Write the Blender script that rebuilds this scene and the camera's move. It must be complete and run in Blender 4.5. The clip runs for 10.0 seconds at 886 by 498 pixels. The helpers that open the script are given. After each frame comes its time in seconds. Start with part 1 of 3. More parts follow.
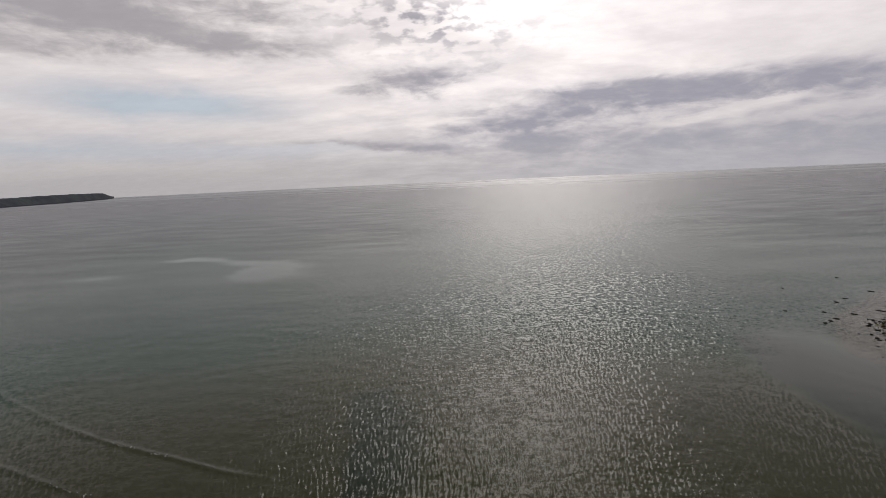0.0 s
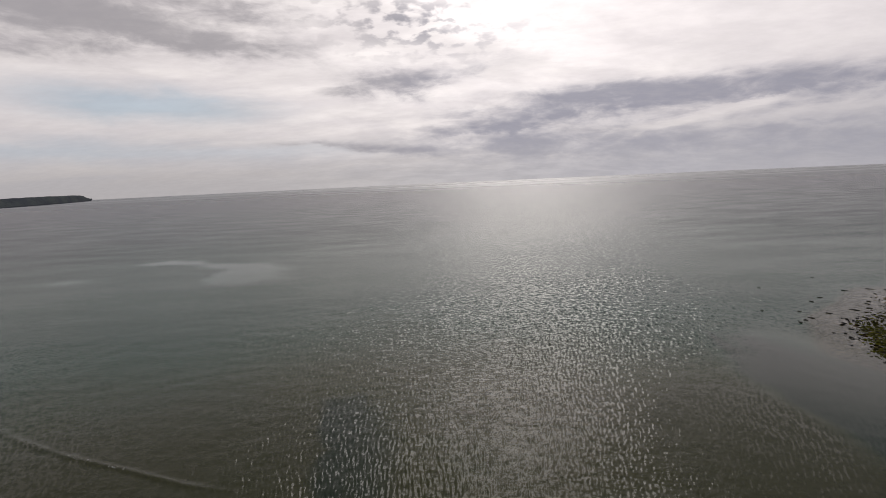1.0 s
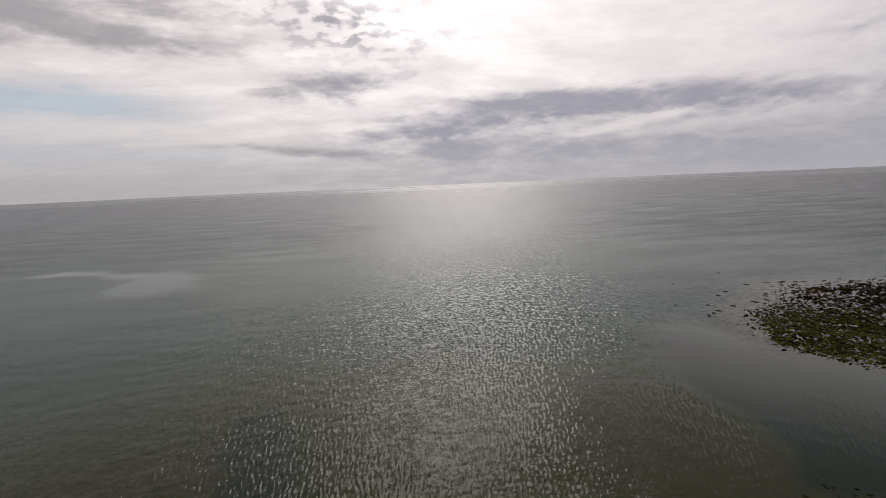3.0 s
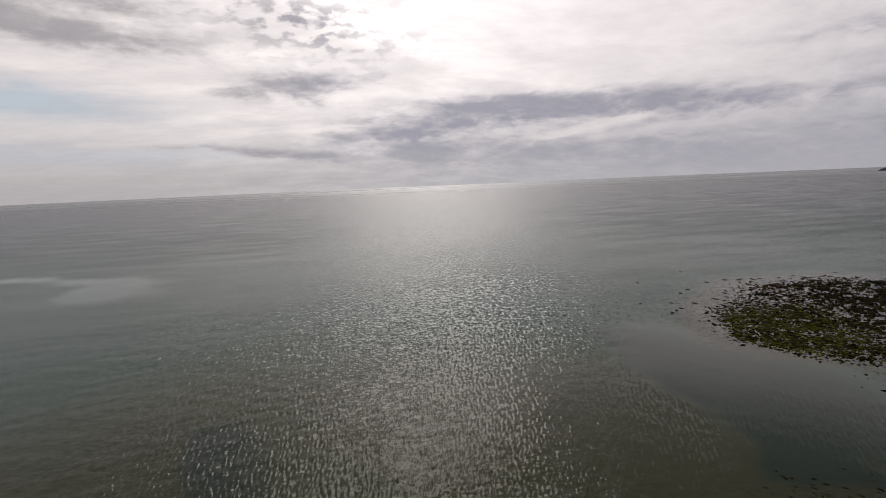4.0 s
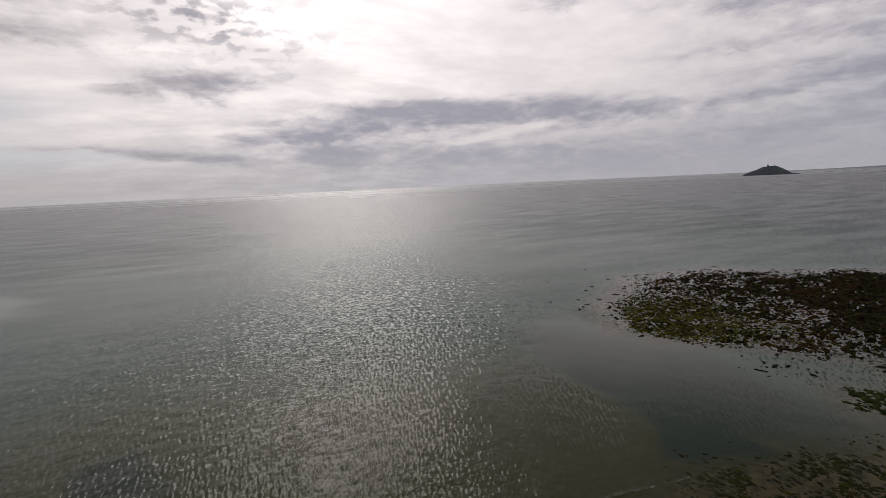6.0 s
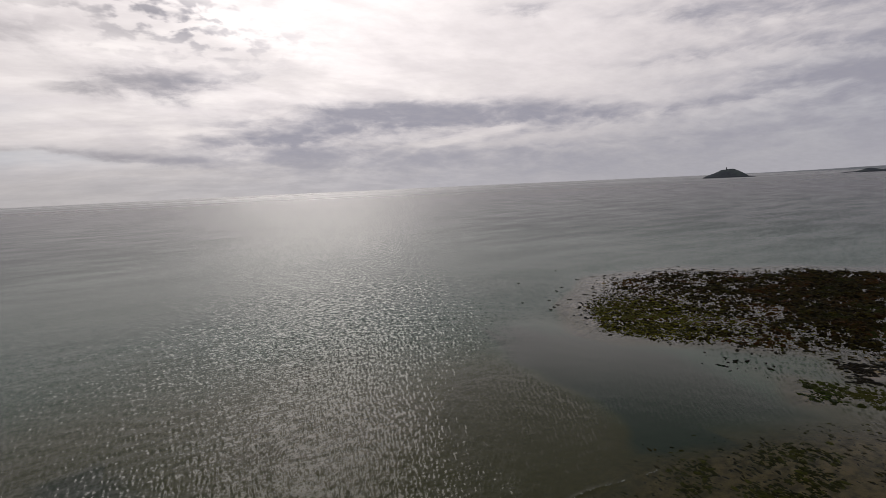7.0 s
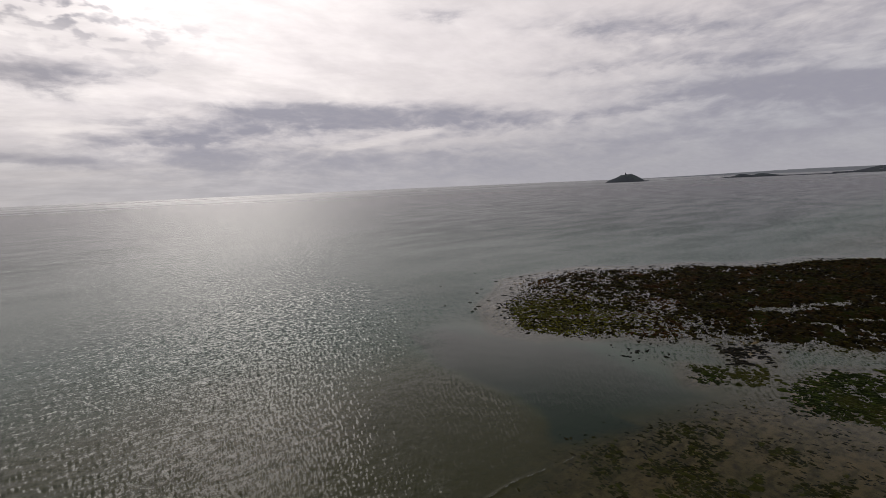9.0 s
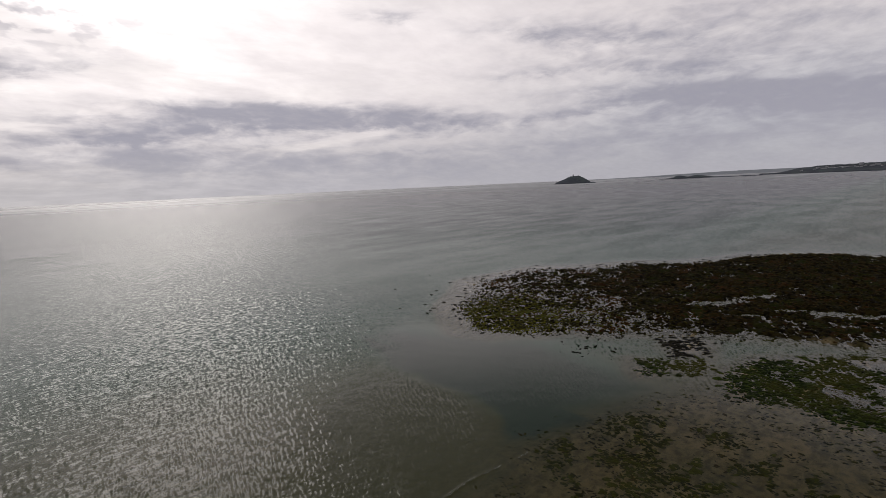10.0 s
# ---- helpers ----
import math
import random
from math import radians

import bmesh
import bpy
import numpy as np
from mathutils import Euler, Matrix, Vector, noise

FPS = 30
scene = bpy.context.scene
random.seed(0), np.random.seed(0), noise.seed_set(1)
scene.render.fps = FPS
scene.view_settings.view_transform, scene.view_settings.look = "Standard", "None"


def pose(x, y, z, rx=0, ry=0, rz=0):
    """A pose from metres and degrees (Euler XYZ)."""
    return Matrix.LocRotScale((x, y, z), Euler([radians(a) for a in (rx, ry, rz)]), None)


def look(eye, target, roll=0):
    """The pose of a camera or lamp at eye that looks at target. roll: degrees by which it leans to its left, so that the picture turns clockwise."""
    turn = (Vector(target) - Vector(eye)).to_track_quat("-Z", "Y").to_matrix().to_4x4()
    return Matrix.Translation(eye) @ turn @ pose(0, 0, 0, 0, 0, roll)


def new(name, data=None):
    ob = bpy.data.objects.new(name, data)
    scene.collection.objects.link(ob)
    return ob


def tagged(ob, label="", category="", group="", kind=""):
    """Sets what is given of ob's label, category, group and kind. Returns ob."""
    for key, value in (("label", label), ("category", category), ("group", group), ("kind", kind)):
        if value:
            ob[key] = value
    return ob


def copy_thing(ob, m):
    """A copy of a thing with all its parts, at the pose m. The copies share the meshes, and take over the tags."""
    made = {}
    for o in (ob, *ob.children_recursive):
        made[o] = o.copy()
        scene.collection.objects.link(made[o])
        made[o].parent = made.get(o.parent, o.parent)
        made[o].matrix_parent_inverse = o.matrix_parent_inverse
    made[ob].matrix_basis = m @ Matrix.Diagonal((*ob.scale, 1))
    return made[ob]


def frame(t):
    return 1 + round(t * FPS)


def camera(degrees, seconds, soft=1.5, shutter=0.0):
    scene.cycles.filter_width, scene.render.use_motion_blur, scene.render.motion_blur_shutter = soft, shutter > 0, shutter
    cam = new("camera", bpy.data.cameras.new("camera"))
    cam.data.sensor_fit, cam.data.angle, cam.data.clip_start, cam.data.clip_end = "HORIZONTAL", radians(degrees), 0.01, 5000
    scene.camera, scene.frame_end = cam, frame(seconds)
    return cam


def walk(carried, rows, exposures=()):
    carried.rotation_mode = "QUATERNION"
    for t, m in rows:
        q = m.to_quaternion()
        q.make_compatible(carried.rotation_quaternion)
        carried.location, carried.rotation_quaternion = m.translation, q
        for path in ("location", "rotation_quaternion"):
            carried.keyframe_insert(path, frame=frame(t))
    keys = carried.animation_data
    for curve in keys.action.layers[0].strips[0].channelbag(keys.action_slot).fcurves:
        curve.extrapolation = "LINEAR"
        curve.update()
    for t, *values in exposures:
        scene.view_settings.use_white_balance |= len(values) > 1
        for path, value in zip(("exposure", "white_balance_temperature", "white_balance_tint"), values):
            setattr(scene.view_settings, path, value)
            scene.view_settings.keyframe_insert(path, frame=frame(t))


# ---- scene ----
# seconds, x, y, z, yaw, pitch, lean to the right
PATH = [
    (0.0, 0.000, 0.000, 30.000, 0.000, -8.394, 2.633),
    (0.5, 0.867, 0.650, 29.839, -1.431, -8.346, 2.618),
    (1.0, 1.608, 1.428, 29.668, -1.745, -8.260, 2.637),
    (1.5, 2.290, 2.229, 29.485, -2.714, -8.115, 2.600),
    (2.0, 2.908, 2.908, 29.231, -4.919, -8.108, 2.610),
    (2.5, 3.374, 3.481, 28.979, -7.415, -8.065, 2.601),
    (3.0, 3.693, 3.974, 28.769, -9.701, -8.054, 2.534),
    (4.5, 4.307, 5.070, 28.413, -15.573, -7.967, 2.488),
    (5.0, 4.329, 5.318, 28.462, -18.469, -7.988, 2.445),
    (5.5, 4.335, 5.276, 28.504, -21.354, -7.948, 2.578),
    (7.0, 3.721, 4.967, 28.706, -27.083, -7.775, 2.643),
    (7.5, 3.521, 4.779, 28.860, -29.219, -7.764, 2.614),
    (8.0, 3.228, 4.631, 28.979, -31.791, -7.743, 2.578),
    (8.5, 3.027, 4.492, 29.128, -34.321, -7.784, 2.526),
    (9.0, 2.869, 4.459, 29.229, -36.822, -7.789, 2.537),
    (9.5, 2.673, 4.348, 29.343, -39.615, -7.827, 2.521),
    (10.0, 2.527, 4.136, 29.436, -42.462, -7.848, 2.638),
]
cam = camera(86.2, 10.0, soft=0.8)
walk(cam, [(t, pose(x, y, z, 90 + pitch, 0, yaw) @ pose(0, 0, 0, 0, 0, -lean)) for t, x, y, z, yaw, pitch, lean in PATH],
     exposures=[(0.0, -0.02), (5.0, -0.03), (8.5, -0.07), (9.4, -0.05), (10.0, 0.06)])

FAR = 4950.0                      # radius of the sea
SUN_AZ, SUN_EL = 9.0, 33.0       # degrees clockwise from +y, and up


# ---- node helpers ----
class Tree:
    """Short calls to add nodes to a node tree."""

    def __init__(self, owner):
        owner.use_nodes = True
        self.t = owner.node_tree
        self.t.nodes.clear()

    def node(self, kind, **sockets):
        n = self.t.nodes.new(kind)
        for key, value in sockets.items():
            self.put(n.inputs[key.replace("_", " ")], value)
        return n

    def put(self, socket, value):
        if isinstance(value, bpy.types.NodeSocket):
            self.t.links.new(value, socket)
        else:
            socket.default_value = value

    def math(self, op, a, b=0.0, c=0.0, clamp=False):
        n = self.t.nodes.new("ShaderNodeMath")
        n.operation, n.use_clamp = op, clamp
        for i, v in enumerate((a, b, c)):
            self.put(n.inputs[i], v)
        return n.outputs[0]

    def vmath(self, op, a, b=(0, 0, 0)):
        n = self.t.nodes.new("ShaderNodeVectorMath")
        n.operation = op
        self.put(n.inputs[0], a)
        self.put(n.inputs[1], b)
        return n.outputs["Value"] if op in ("LENGTH", "DOT_PRODUCT", "DISTANCE") else n.outputs["Vector"]

    def mix(self, fac, a, b):
        n = self.t.nodes.new("ShaderNodeMix")
        n.data_type = "RGBA"
        self.put(n.inputs[0], fac)
        self.put(n.inputs[6], a)
        self.put(n.inputs[7], b)
        return n.outputs[2]

    def noise(self, vector, scale, detail=4.0, rough=0.55, distortion=0.0):
        n = self.node("ShaderNodeTexNoise", Vector=vector, Scale=scale, Detail=detail, Roughness=rough, Distortion=distortion)
        return n.outputs[0]

    def smooth(self, value, lo, hi, out0=0.0, out1=1.0):
        n = self.t.nodes.new("ShaderNodeMapRange")
        n.interpolation_type = "SMOOTHSTEP"
        for i, v in enumerate((value, lo, hi, out0, out1)):
            self.put(n.inputs[i], v)
        return n.outputs[0]

    def stretch(self, vector, scale, turn=0.0):
        n = self.t.nodes.new("ShaderNodeMapping")
        n.inputs["Scale"].default_value = scale
        n.inputs["Rotation"].default_value = (0, 0, radians(turn))
        self.put(n.inputs["Vector"], vector)
        return n.outputs[0]

    def xyz(self, x, y, z=0.0):
        n = self.t.nodes.new("ShaderNodeCombineXYZ")
        for i, v in enumerate((x, y, z)):
            self.put(n.inputs[i], v)
        return n.outputs[0]


# ---- world: a veiled sky with grey bands of cloud and a few blue gaps ----
world = bpy.data.worlds.new("sky")
scene.world = world
W = Tree(world)
ray = W.node("ShaderNodeTexCoord").outputs["Generated"]
ray = W.vmath("NORMALIZE", ray)
sp = W.node("ShaderNodeSeparateXYZ", Vector=ray)
rx, ry, rz = sp.outputs
el = W.math("MULTIPLY", W.math("ARCSINE", rz), 57.2958)
az = W.math("MULTIPLY", W.math("ARCTAN2", rx, ry), 57.2958)
lift = W.math("ADD", W.math("MAXIMUM", rz, 0.0), 0.20)
deck = W.xyz(W.math("DIVIDE", rx, lift), W.math("DIVIDE", ry, lift))       # a flat deck of cloud, seen in perspective
broad = W.noise(W.stretch(deck, (0.7, 1.0, 1.0), 8), 0.9, 4, 0.5, 0.3)
fine = W.noise(W.stretch(deck, (0.8, 1.4, 1.0), 8), 2.6, 6, 0.54, 0.3)
grain = W.noise(W.stretch(deck, (1.0, 1.6, 1.0), 8), 11.0, 5, 0.6)
aside = W.smooth(az, 15.0, 50.0, 1.0, 0.4)
puff = W.noise(deck, 12.0, 3, 0.5, 0.2)
def streaks(wide, tall, rise, detail, rough, bent, turn=0.0):
    """Noise drawn out along the horizon; wide and tall are in degrees, rise in degrees up for each degree to the right."""
    up = W.math("SUBTRACT", el, W.math("MULTIPLY", az, rise))
    return W.noise(W.xyz(W.math("DIVIDE", az, wide), W.math("DIVIDE", up, tall), turn), 1.0, detail, rough, bent)


wisp = streaks(14.0, 2.1, 0.03, 7, 0.58, 0.5)
thread = streaks(8.5, 1.5, 0.035, 7, 0.55, 0.3, 3.0)
billow = streaks(7.5, 2.6, 0.0, 8, 0.60, 0.35, 7.0)
curl = streaks(2.6, 1.0, 0.0, 5, 0.55, 0.4, 11.0)
waz = W.math("ADD", az, W.math("MULTIPLY", W.math("SUBTRACT", wisp, 0.5), 11.0))
wel = W.math("ADD", el, W.math("MULTIPLY", W.math("SUBTRACT", billow, 0.5), 2.2))
wel = W.math("ADD", wel, W.math("MULTIPLY", W.math("SUBTRACT", thread, 0.5), 1.2))


def bank(a, e, wide, high, turn=0.0, amount=1.0):
    """One soft bank of cloud about the bearing a and the height e, in degrees."""
    c, s = math.cos(radians(turn)), math.sin(radians(turn))
    da, de = W.math("SUBTRACT", waz, a), W.math("SUBTRACT", wel, e)
    u = W.math("DIVIDE", W.math("ADD", W.math("MULTIPLY", da, c), W.math("MULTIPLY", de, s)), wide)
    v = W.math("DIVIDE", W.math("SUBTRACT", W.math("MULTIPLY", de, c), W.math("MULTIPLY", da, s)), high)
    d = W.math("ADD", W.math("MULTIPLY", u, u), W.math("MULTIPLY", v, v))
    return W.math("MULTIPLY", W.math("EXPONENT", W.math("MULTIPLY", d, -1.0)), amount)


def total(items):
    out = items[0]
    for i in items[1:]:
        out = W.math("ADD", out, i)
    return out


grey = total([
    # the bank to the west, high up
    bank(-26, 15.3, 13, 1.5, -4, 0.8), bank(-35, 17.3, 15, 3.0, -3, 0.7), bank(-40, 13.3, 9, 1.4, 0, 0.45), bank(-21, 18.8, 9, 1.6, 0, 0.6), bank(-50, 18, 14, 5.0, 0, 0.7),
    # the small cloud alone
    bank(-3.0, 11.3, 5.4, 1.5, 0, 1.35), bank(6, 12.4, 5, 0.6, 8, 0.45), bank(-8, 10.6, 3, 0.5, 0, 0.4),
    # the long bank under the sun
    bank(16, 7.6, 12, 1.7, 2, 0.85), bank(35, 7.6, 13, 1.3, -2, 0.95), bank(46, 7.0, 6, 0.8, -6, 0.6), bank(6, 5.6, 9, 1.1, 4, 0.75), bank(24, 8.9, 13, 0.8, -1, 0.6),
    bank(24, 6.0, 24, 3.2, 0, 0.42), bank(72, 6.5, 18, 3.0, 0, 0.3), bank(-30, 15.8, 16, 3.0, 0, 0.3),
    bank(-5, 3.9, 11, 0.62, -4, 0.8), bank(-13, 4.5, 5, 0.4, -2, 0.4), bank(13, 4.3, 11, 1.0, 0, 0.5), bank(27, 3.2, 16, 1.2, 1, 0.5), bank(36, 1.8, 34, 2.2, 0, 0.55), bank(-8, 1.0, 30, 1.2, 0, 0.2),
    bank(31, 5.6, 9, 0.42, 8, -1.0), bank(40, 4.9, 8, 0.5, 4, -0.35), bank(2, 6.9, 6, 0.3, 3, -0.4), bank(8, 5.0, 7, 0.25, 3, -0.35),
    # the bank to the east and the thin cloud over it
    bank(72, 7.9, 12, 1.2, -5, 1.15), bank(85, 6.1, 10, 1.5, -4, 0.9), bank(58, 7.4, 7, 0.6, 5, 0.55), bank(76, 3.2, 24, 3.0, 0, 0.62),
    bank(37, 18.5, 3.6, 0.8, 0, 0.75), bank(60, 15.2, 9, 1.1, -9, 0.55), bank(57, 11.8, 10, 0.6, 0, 0.35), bank(62, 13.5, 17, 3.4, -4, 0.32), bank(70, 10.9, 10, 0.7, -4, 0.45), bank(84, 14, 22, 6.0, 0, 0.3), bank(120, 22, 50, 18, 0, 0.4),
])
puffs = W.math("ADD", bank(-4, 18.0, 8, 2.6), bank(4, 16.2, 8, 2.6, 0, 0.6))
speck = W.math("MULTIPLY", puffs, W.smooth(puff, 0.46, 0.62))
torn = W.math("ADD", W.math("MULTIPLY", W.math("SUBTRACT", billow, 0.5), 3.4), W.math("MULTIPLY", W.math("SUBTRACT", curl, 0.5), 1.8))
some = W.math("MINIMUM", W.math("MAXIMUM", W.math("ADD", grey, 0.12), 0.0), 0.8)
grey = W.math("ADD", grey, W.math("MULTIPLY", torn, some))
grey = W.smooth(grey, -0.12, 1.5, 0.0, 0.95)
grey = W.math("MULTIPLY", grey, W.smooth(grain, 0.2, 0.8, 0.92, 1.10))
grey = W.math("ADD", grey, W.math("MULTIPLY", speck, 0.75))
grey = W.math("ADD", grey, W.smooth(broad, 0.42, 0.72, 0.0, 0.14), 0.0, True)
cool = total([bank(-29, 8.7, 10, 1.5, -2, 1.3), bank(-40, 4.3, 16, 1.2, 0, 0.7), bank(-18, 3.8, 16, 0.9, 0, 0.45), bank(80, 5.0, 26, 7.0, 0, 0.55)])
cool = W.math("MINIMUM", cool, 1.0)
high = W.smooth(el, 17.5, 29.0)                                            # unseen sky overhead, greyed to dim its reflection in the water
gap = W.math("ADD", W.math("MULTIPLY", bank(-29, 8.7, 8, 1.1, -2), 0.25), W.math("MULTIPLY", high, W.smooth(broad, 0.5, 0.7, 0.0, 0.3)), 0.0, True)

sun_dir = Vector((math.sin(radians(SUN_AZ)) * math.cos(radians(SUN_EL)), math.cos(radians(SUN_AZ)) * math.cos(radians(SUN_EL)), math.sin(radians(SUN_EL))))
near = W.math("MAXIMUM", W.vmath("DOT_PRODUCT", ray, tuple(sun_dir)), 0.0)
halo = W.math("ADD", W.math("MULTIPLY", W.math("POWER", near, 8.0), 0.41), W.math("MULTIPLY", W.math("POWER", near, 40.0), 0.55))
halo = W.math("MULTIPLY", halo, W.smooth(fine, 0.25, 0.75, 0.5, 1.5))
low = W.smooth(el, -1.0, 9.0)
veil = W.mix(low, (0.445, 0.425, 0.44, 1), (0.675, 0.622, 0.632, 1))
veil = W.mix(W.math("MULTIPLY", aside, W.smooth(wisp, 0.36, 0.68, 0.0, 0.75)), veil, W.mix(low, (0.52, 0.475, 0.455, 1), (0.80, 0.745, 0.735, 1)))
veil = W.mix(W.math("MULTIPLY", aside, W.smooth(thread, 0.48, 0.68, 0.0, 0.35)), veil, W.mix(low, (0.53, 0.48, 0.46, 1), (0.88, 0.82, 0.80, 1)))
veil = W.mix(bank(38, 17, 24, 7, 0, 0.6), veil, (0.84, 0.775, 0.785, 1))
veil = W.mix(cool, veil, (0.45, 0.485, 0.54, 1))
veil = W.mix(W.math("MULTIPLY", high, 0.9), veil, W.mix(W.smooth(az, 18.0, 65.0), W.mix(fine, (0.125, 0.138, 0.155, 1), (0.205, 0.218, 0.240, 1)), W.mix(fine, (0.085, 0.097, 0.110, 1), (0.150, 0.162, 0.178, 1))))
cloud = W.mix(W.math("MULTIPLY", grey, W.math("SUBTRACT", 1.0, W.math("MULTIPLY", high, 0.7))), veil, W.mix(W.smooth(az, -18.0, 10.0), (0.365, 0.342, 0.360, 1), (0.325, 0.318, 0.375, 1)))
thin = W.math("SUBTRACT", 1.0, W.math("MULTIPLY", grey, 0.78))
glow = W.vmath("SCALE", (1.0, 0.93, 0.89))
glow_node = glow.node
W.put(glow_node.inputs["Scale"], W.math("MULTIPLY", halo, thin))
haze = W.smooth(el, -0.5, W.smooth(az, -5.0, 20.0, 4.5, 7.0), 0.8, 0.0)
cloud = W.mix(haze, cloud, W.mix(W.smooth(az, -10.0, 30.0), (0.43, 0.41, 0.42, 1), (0.405, 0.395, 0.435, 1)))
cloud = W.vmath("ADD", cloud, glow)
cloud = W.vmath("MULTIPLY", cloud, W.xyz(*[W.smooth(grain, 0.2, 0.8, 0.965, 1.035)] * 3))

sky = W.t.nodes.new("ShaderNodeTexSky")
sky.sky_type, sky.sun_disc = "NISHITA", False
sky.sun_elevation, sky.sun_rotation = radians(SUN_EL), radians(SUN_AZ)
clear = W.node("ShaderNodeBackground", Color=sky.outputs[0], Strength=0.10)
cover = W.node("ShaderNodeBackground", Color=cloud, Strength=1.0)
sky_mix = W.node("ShaderNodeMixShader")
W.put(sky_mix.inputs[0], W.math("SUBTRACT", 1.0, gap))
W.put(sky_mix.inputs[1], clear.outputs[0])
W.put(sky_mix.inputs[2], cover.outputs[0])
W.node("ShaderNodeOutputWorld", Surface=sky_mix.outputs[0])

sun = new("sun", bpy.data.lights.new("sun", "SUN"))
sun.data.energy, sun.data.angle, sun.data.color = 0.19, radians(20), (1.0, 0.93, 0.87)
sun.matrix_world = look(sun_dir * 100, (0, 0, 0))


# ---- materials ----
def surface(name, make, rough=0.8, bump=0.0, bump_scale=1.0, gloss=0.02, **extra):
    """A Principled material whose colour is what make(tree, position) returns."""
    m = bpy.data.materials.new(name)
    t = Tree(m)
    pos = t.node("ShaderNodeNewGeometry").outputs["Position"]
    b = t.node("ShaderNodeBsdfPrincipled", Base_Color=make(t, pos), Roughness=rough, Specular_IOR_Level=gloss, **extra)
    if bump:
        h = t.noise(pos, bump_scale, 6, 0.65)
        t.put(b.inputs["Normal"], t.node("ShaderNodeBump", Height=h, Strength=0.8, Distance=bump).outputs[0])
    t.node("ShaderNodeOutputMaterial", Surface=b.outputs[0])
    return m


def weed_colour(dark, mid, light):
    def make(t, pos):
        isle = t.node("ShaderNodeNewGeometry").outputs["Random Per Island"]
        c = t.mix(t.smooth(isle, 0.35, 1.05), dark, mid)
        c = t.mix(t.smooth(t.noise(pos, 0.11, 4), 0.45, 0.7), c, light)
        return t.mix(t.smooth(t.noise(pos, 3.0, 5), 0.35, 0.75, 0.0, 0.6), c, dark)
    return make


def bed_colour(t, pos):
    """Sand, silt and shell, with weed-stained and rusty stretches."""
    c = t.mix(t.smooth(t.noise(pos, 0.09, 5), 0.35, 0.7), (0.37, 0.28, 0.14, 1), (0.48, 0.37, 0.20, 1))
    c = t.mix(t.smooth(t.noise(pos, 0.9, 6, 0.65), 0.4, 0.7, 0.0, 0.7), c, (0.05, 0.046, 0.034, 1))
    c = t.mix(t.smooth(t.noise(pos, 0.2, 3), 0.58, 0.72, 0.0, 0.5), c, (0.13, 0.078, 0.055, 1))
    mat = t.node("ShaderNodeAttribute")
    mat.attribute_name = "matted"
    tuft = t.smooth(t.noise(t.stretch(pos, (0.6, 1.1, 1), -45), 0.7, 6, 0.6), 0.30, 0.50)
    green = t.mix(t.noise(pos, 0.35, 5), (0.016, 0.020, 0.007, 1), (0.044, 0.062, 0.012, 1))
    c = t.mix(t.math("MULTIPLY", mat.outputs["Fac"], tuft), c, green)
    stain = t.smooth(t.noise(t.stretch(pos, (0.5, 1.4, 1), -45), 0.45, 7, 0.65), 0.48, 0.62, 0.0, 0.5)
    c = t.mix(stain, c, (0.066, 0.058, 0.014, 1))
    reef = t.node("ShaderNodeAttribute")
    reef.attribute_name = "weed"
    wrack = t.mix(t.smooth(t.noise(pos, 0.8, 6), 0.35, 0.65), (0.004, 0.0035, 0.002, 1), (0.028, 0.021, 0.006, 1))
    wrack = t.mix(t.smooth(t.noise(pos, 0.16, 5), 0.50, 0.66, 0.0, 0.8), wrack, (0.022, 0.027, 0.005, 1))
    wrack = t.mix(t.smooth(t.noise(t.stretch(pos, (0.2, 0.35, 1), 30), 1.0, 5), 0.56, 0.70, 0.0, 0.8), wrack, (0.040, 0.016, 0.005, 1))
    return t.mix(reef.outputs["Fac"], c, wrack)


MAT_BED = surface("seabed_sand", bed_colour, 0.75, 0.08, 1.5)
MAT_WEED_BROWN = surface("brown_wrack", weed_colour((0.006, 0.0045, 0.002, 1), (0.062, 0.052, 0.008, 1), (0.062, 0.026, 0.006, 1)), 0.55, 0.05, 9.0)
MAT_WEED_OLIVE = surface("olive_weed", weed_colour((0.022, 0.021, 0.004, 1), (0.14, 0.13, 0.010, 1), (0.085, 0.09, 0.010, 1)), 0.6, 0.05, 9.0)
MAT_WEED_GREEN = surface("green_weed", weed_colour((0.015, 0.021, 0.006, 1), (0.050, 0.070, 0.011, 1), (0.060, 0.057, 0.012, 1)), 0.6, 0.05, 9.0)
MAT_WEED_FLAT = surface("brown_green_tufts", weed_colour((0.012, 0.011, 0.003, 1), (0.058, 0.056, 0.010, 1), (0.050, 0.036, 0.010, 1)), 0.6, 0.05, 9.0)
MAT_WEED_MAT = surface("olive_mat", weed_colour((0.020, 0.021, 0.005, 1), (0.072, 0.074, 0.012, 1), (0.062, 0.064, 0.012, 1)), 0.6, 0.05, 9.0)
MAT_WEED_DARK = surface("dark_weed", weed_colour((0.010, 0.009, 0.007, 1), (0.028, 0.022, 0.014, 1), (0.02, 0.018, 0.012, 1)), 0.5, 0.05, 9.0)


def land_colour(base, grass, rock):
    def make(t, pos):
        c = t.mix(t.smooth(t.noise(pos, 0.012, 5), 0.4, 0.62), base, grass)
        c = t.mix(t.smooth(t.noise(pos, 0.06, 6, 0.7), 0.45, 0.7, 0.0, 0.8), c, rock)
        z = t.node("ShaderNodeSeparateXYZ", Vector=pos).outputs[2]
        return t.mix(t.smooth(z, 2.0, 6.0), rock, c)
    return make


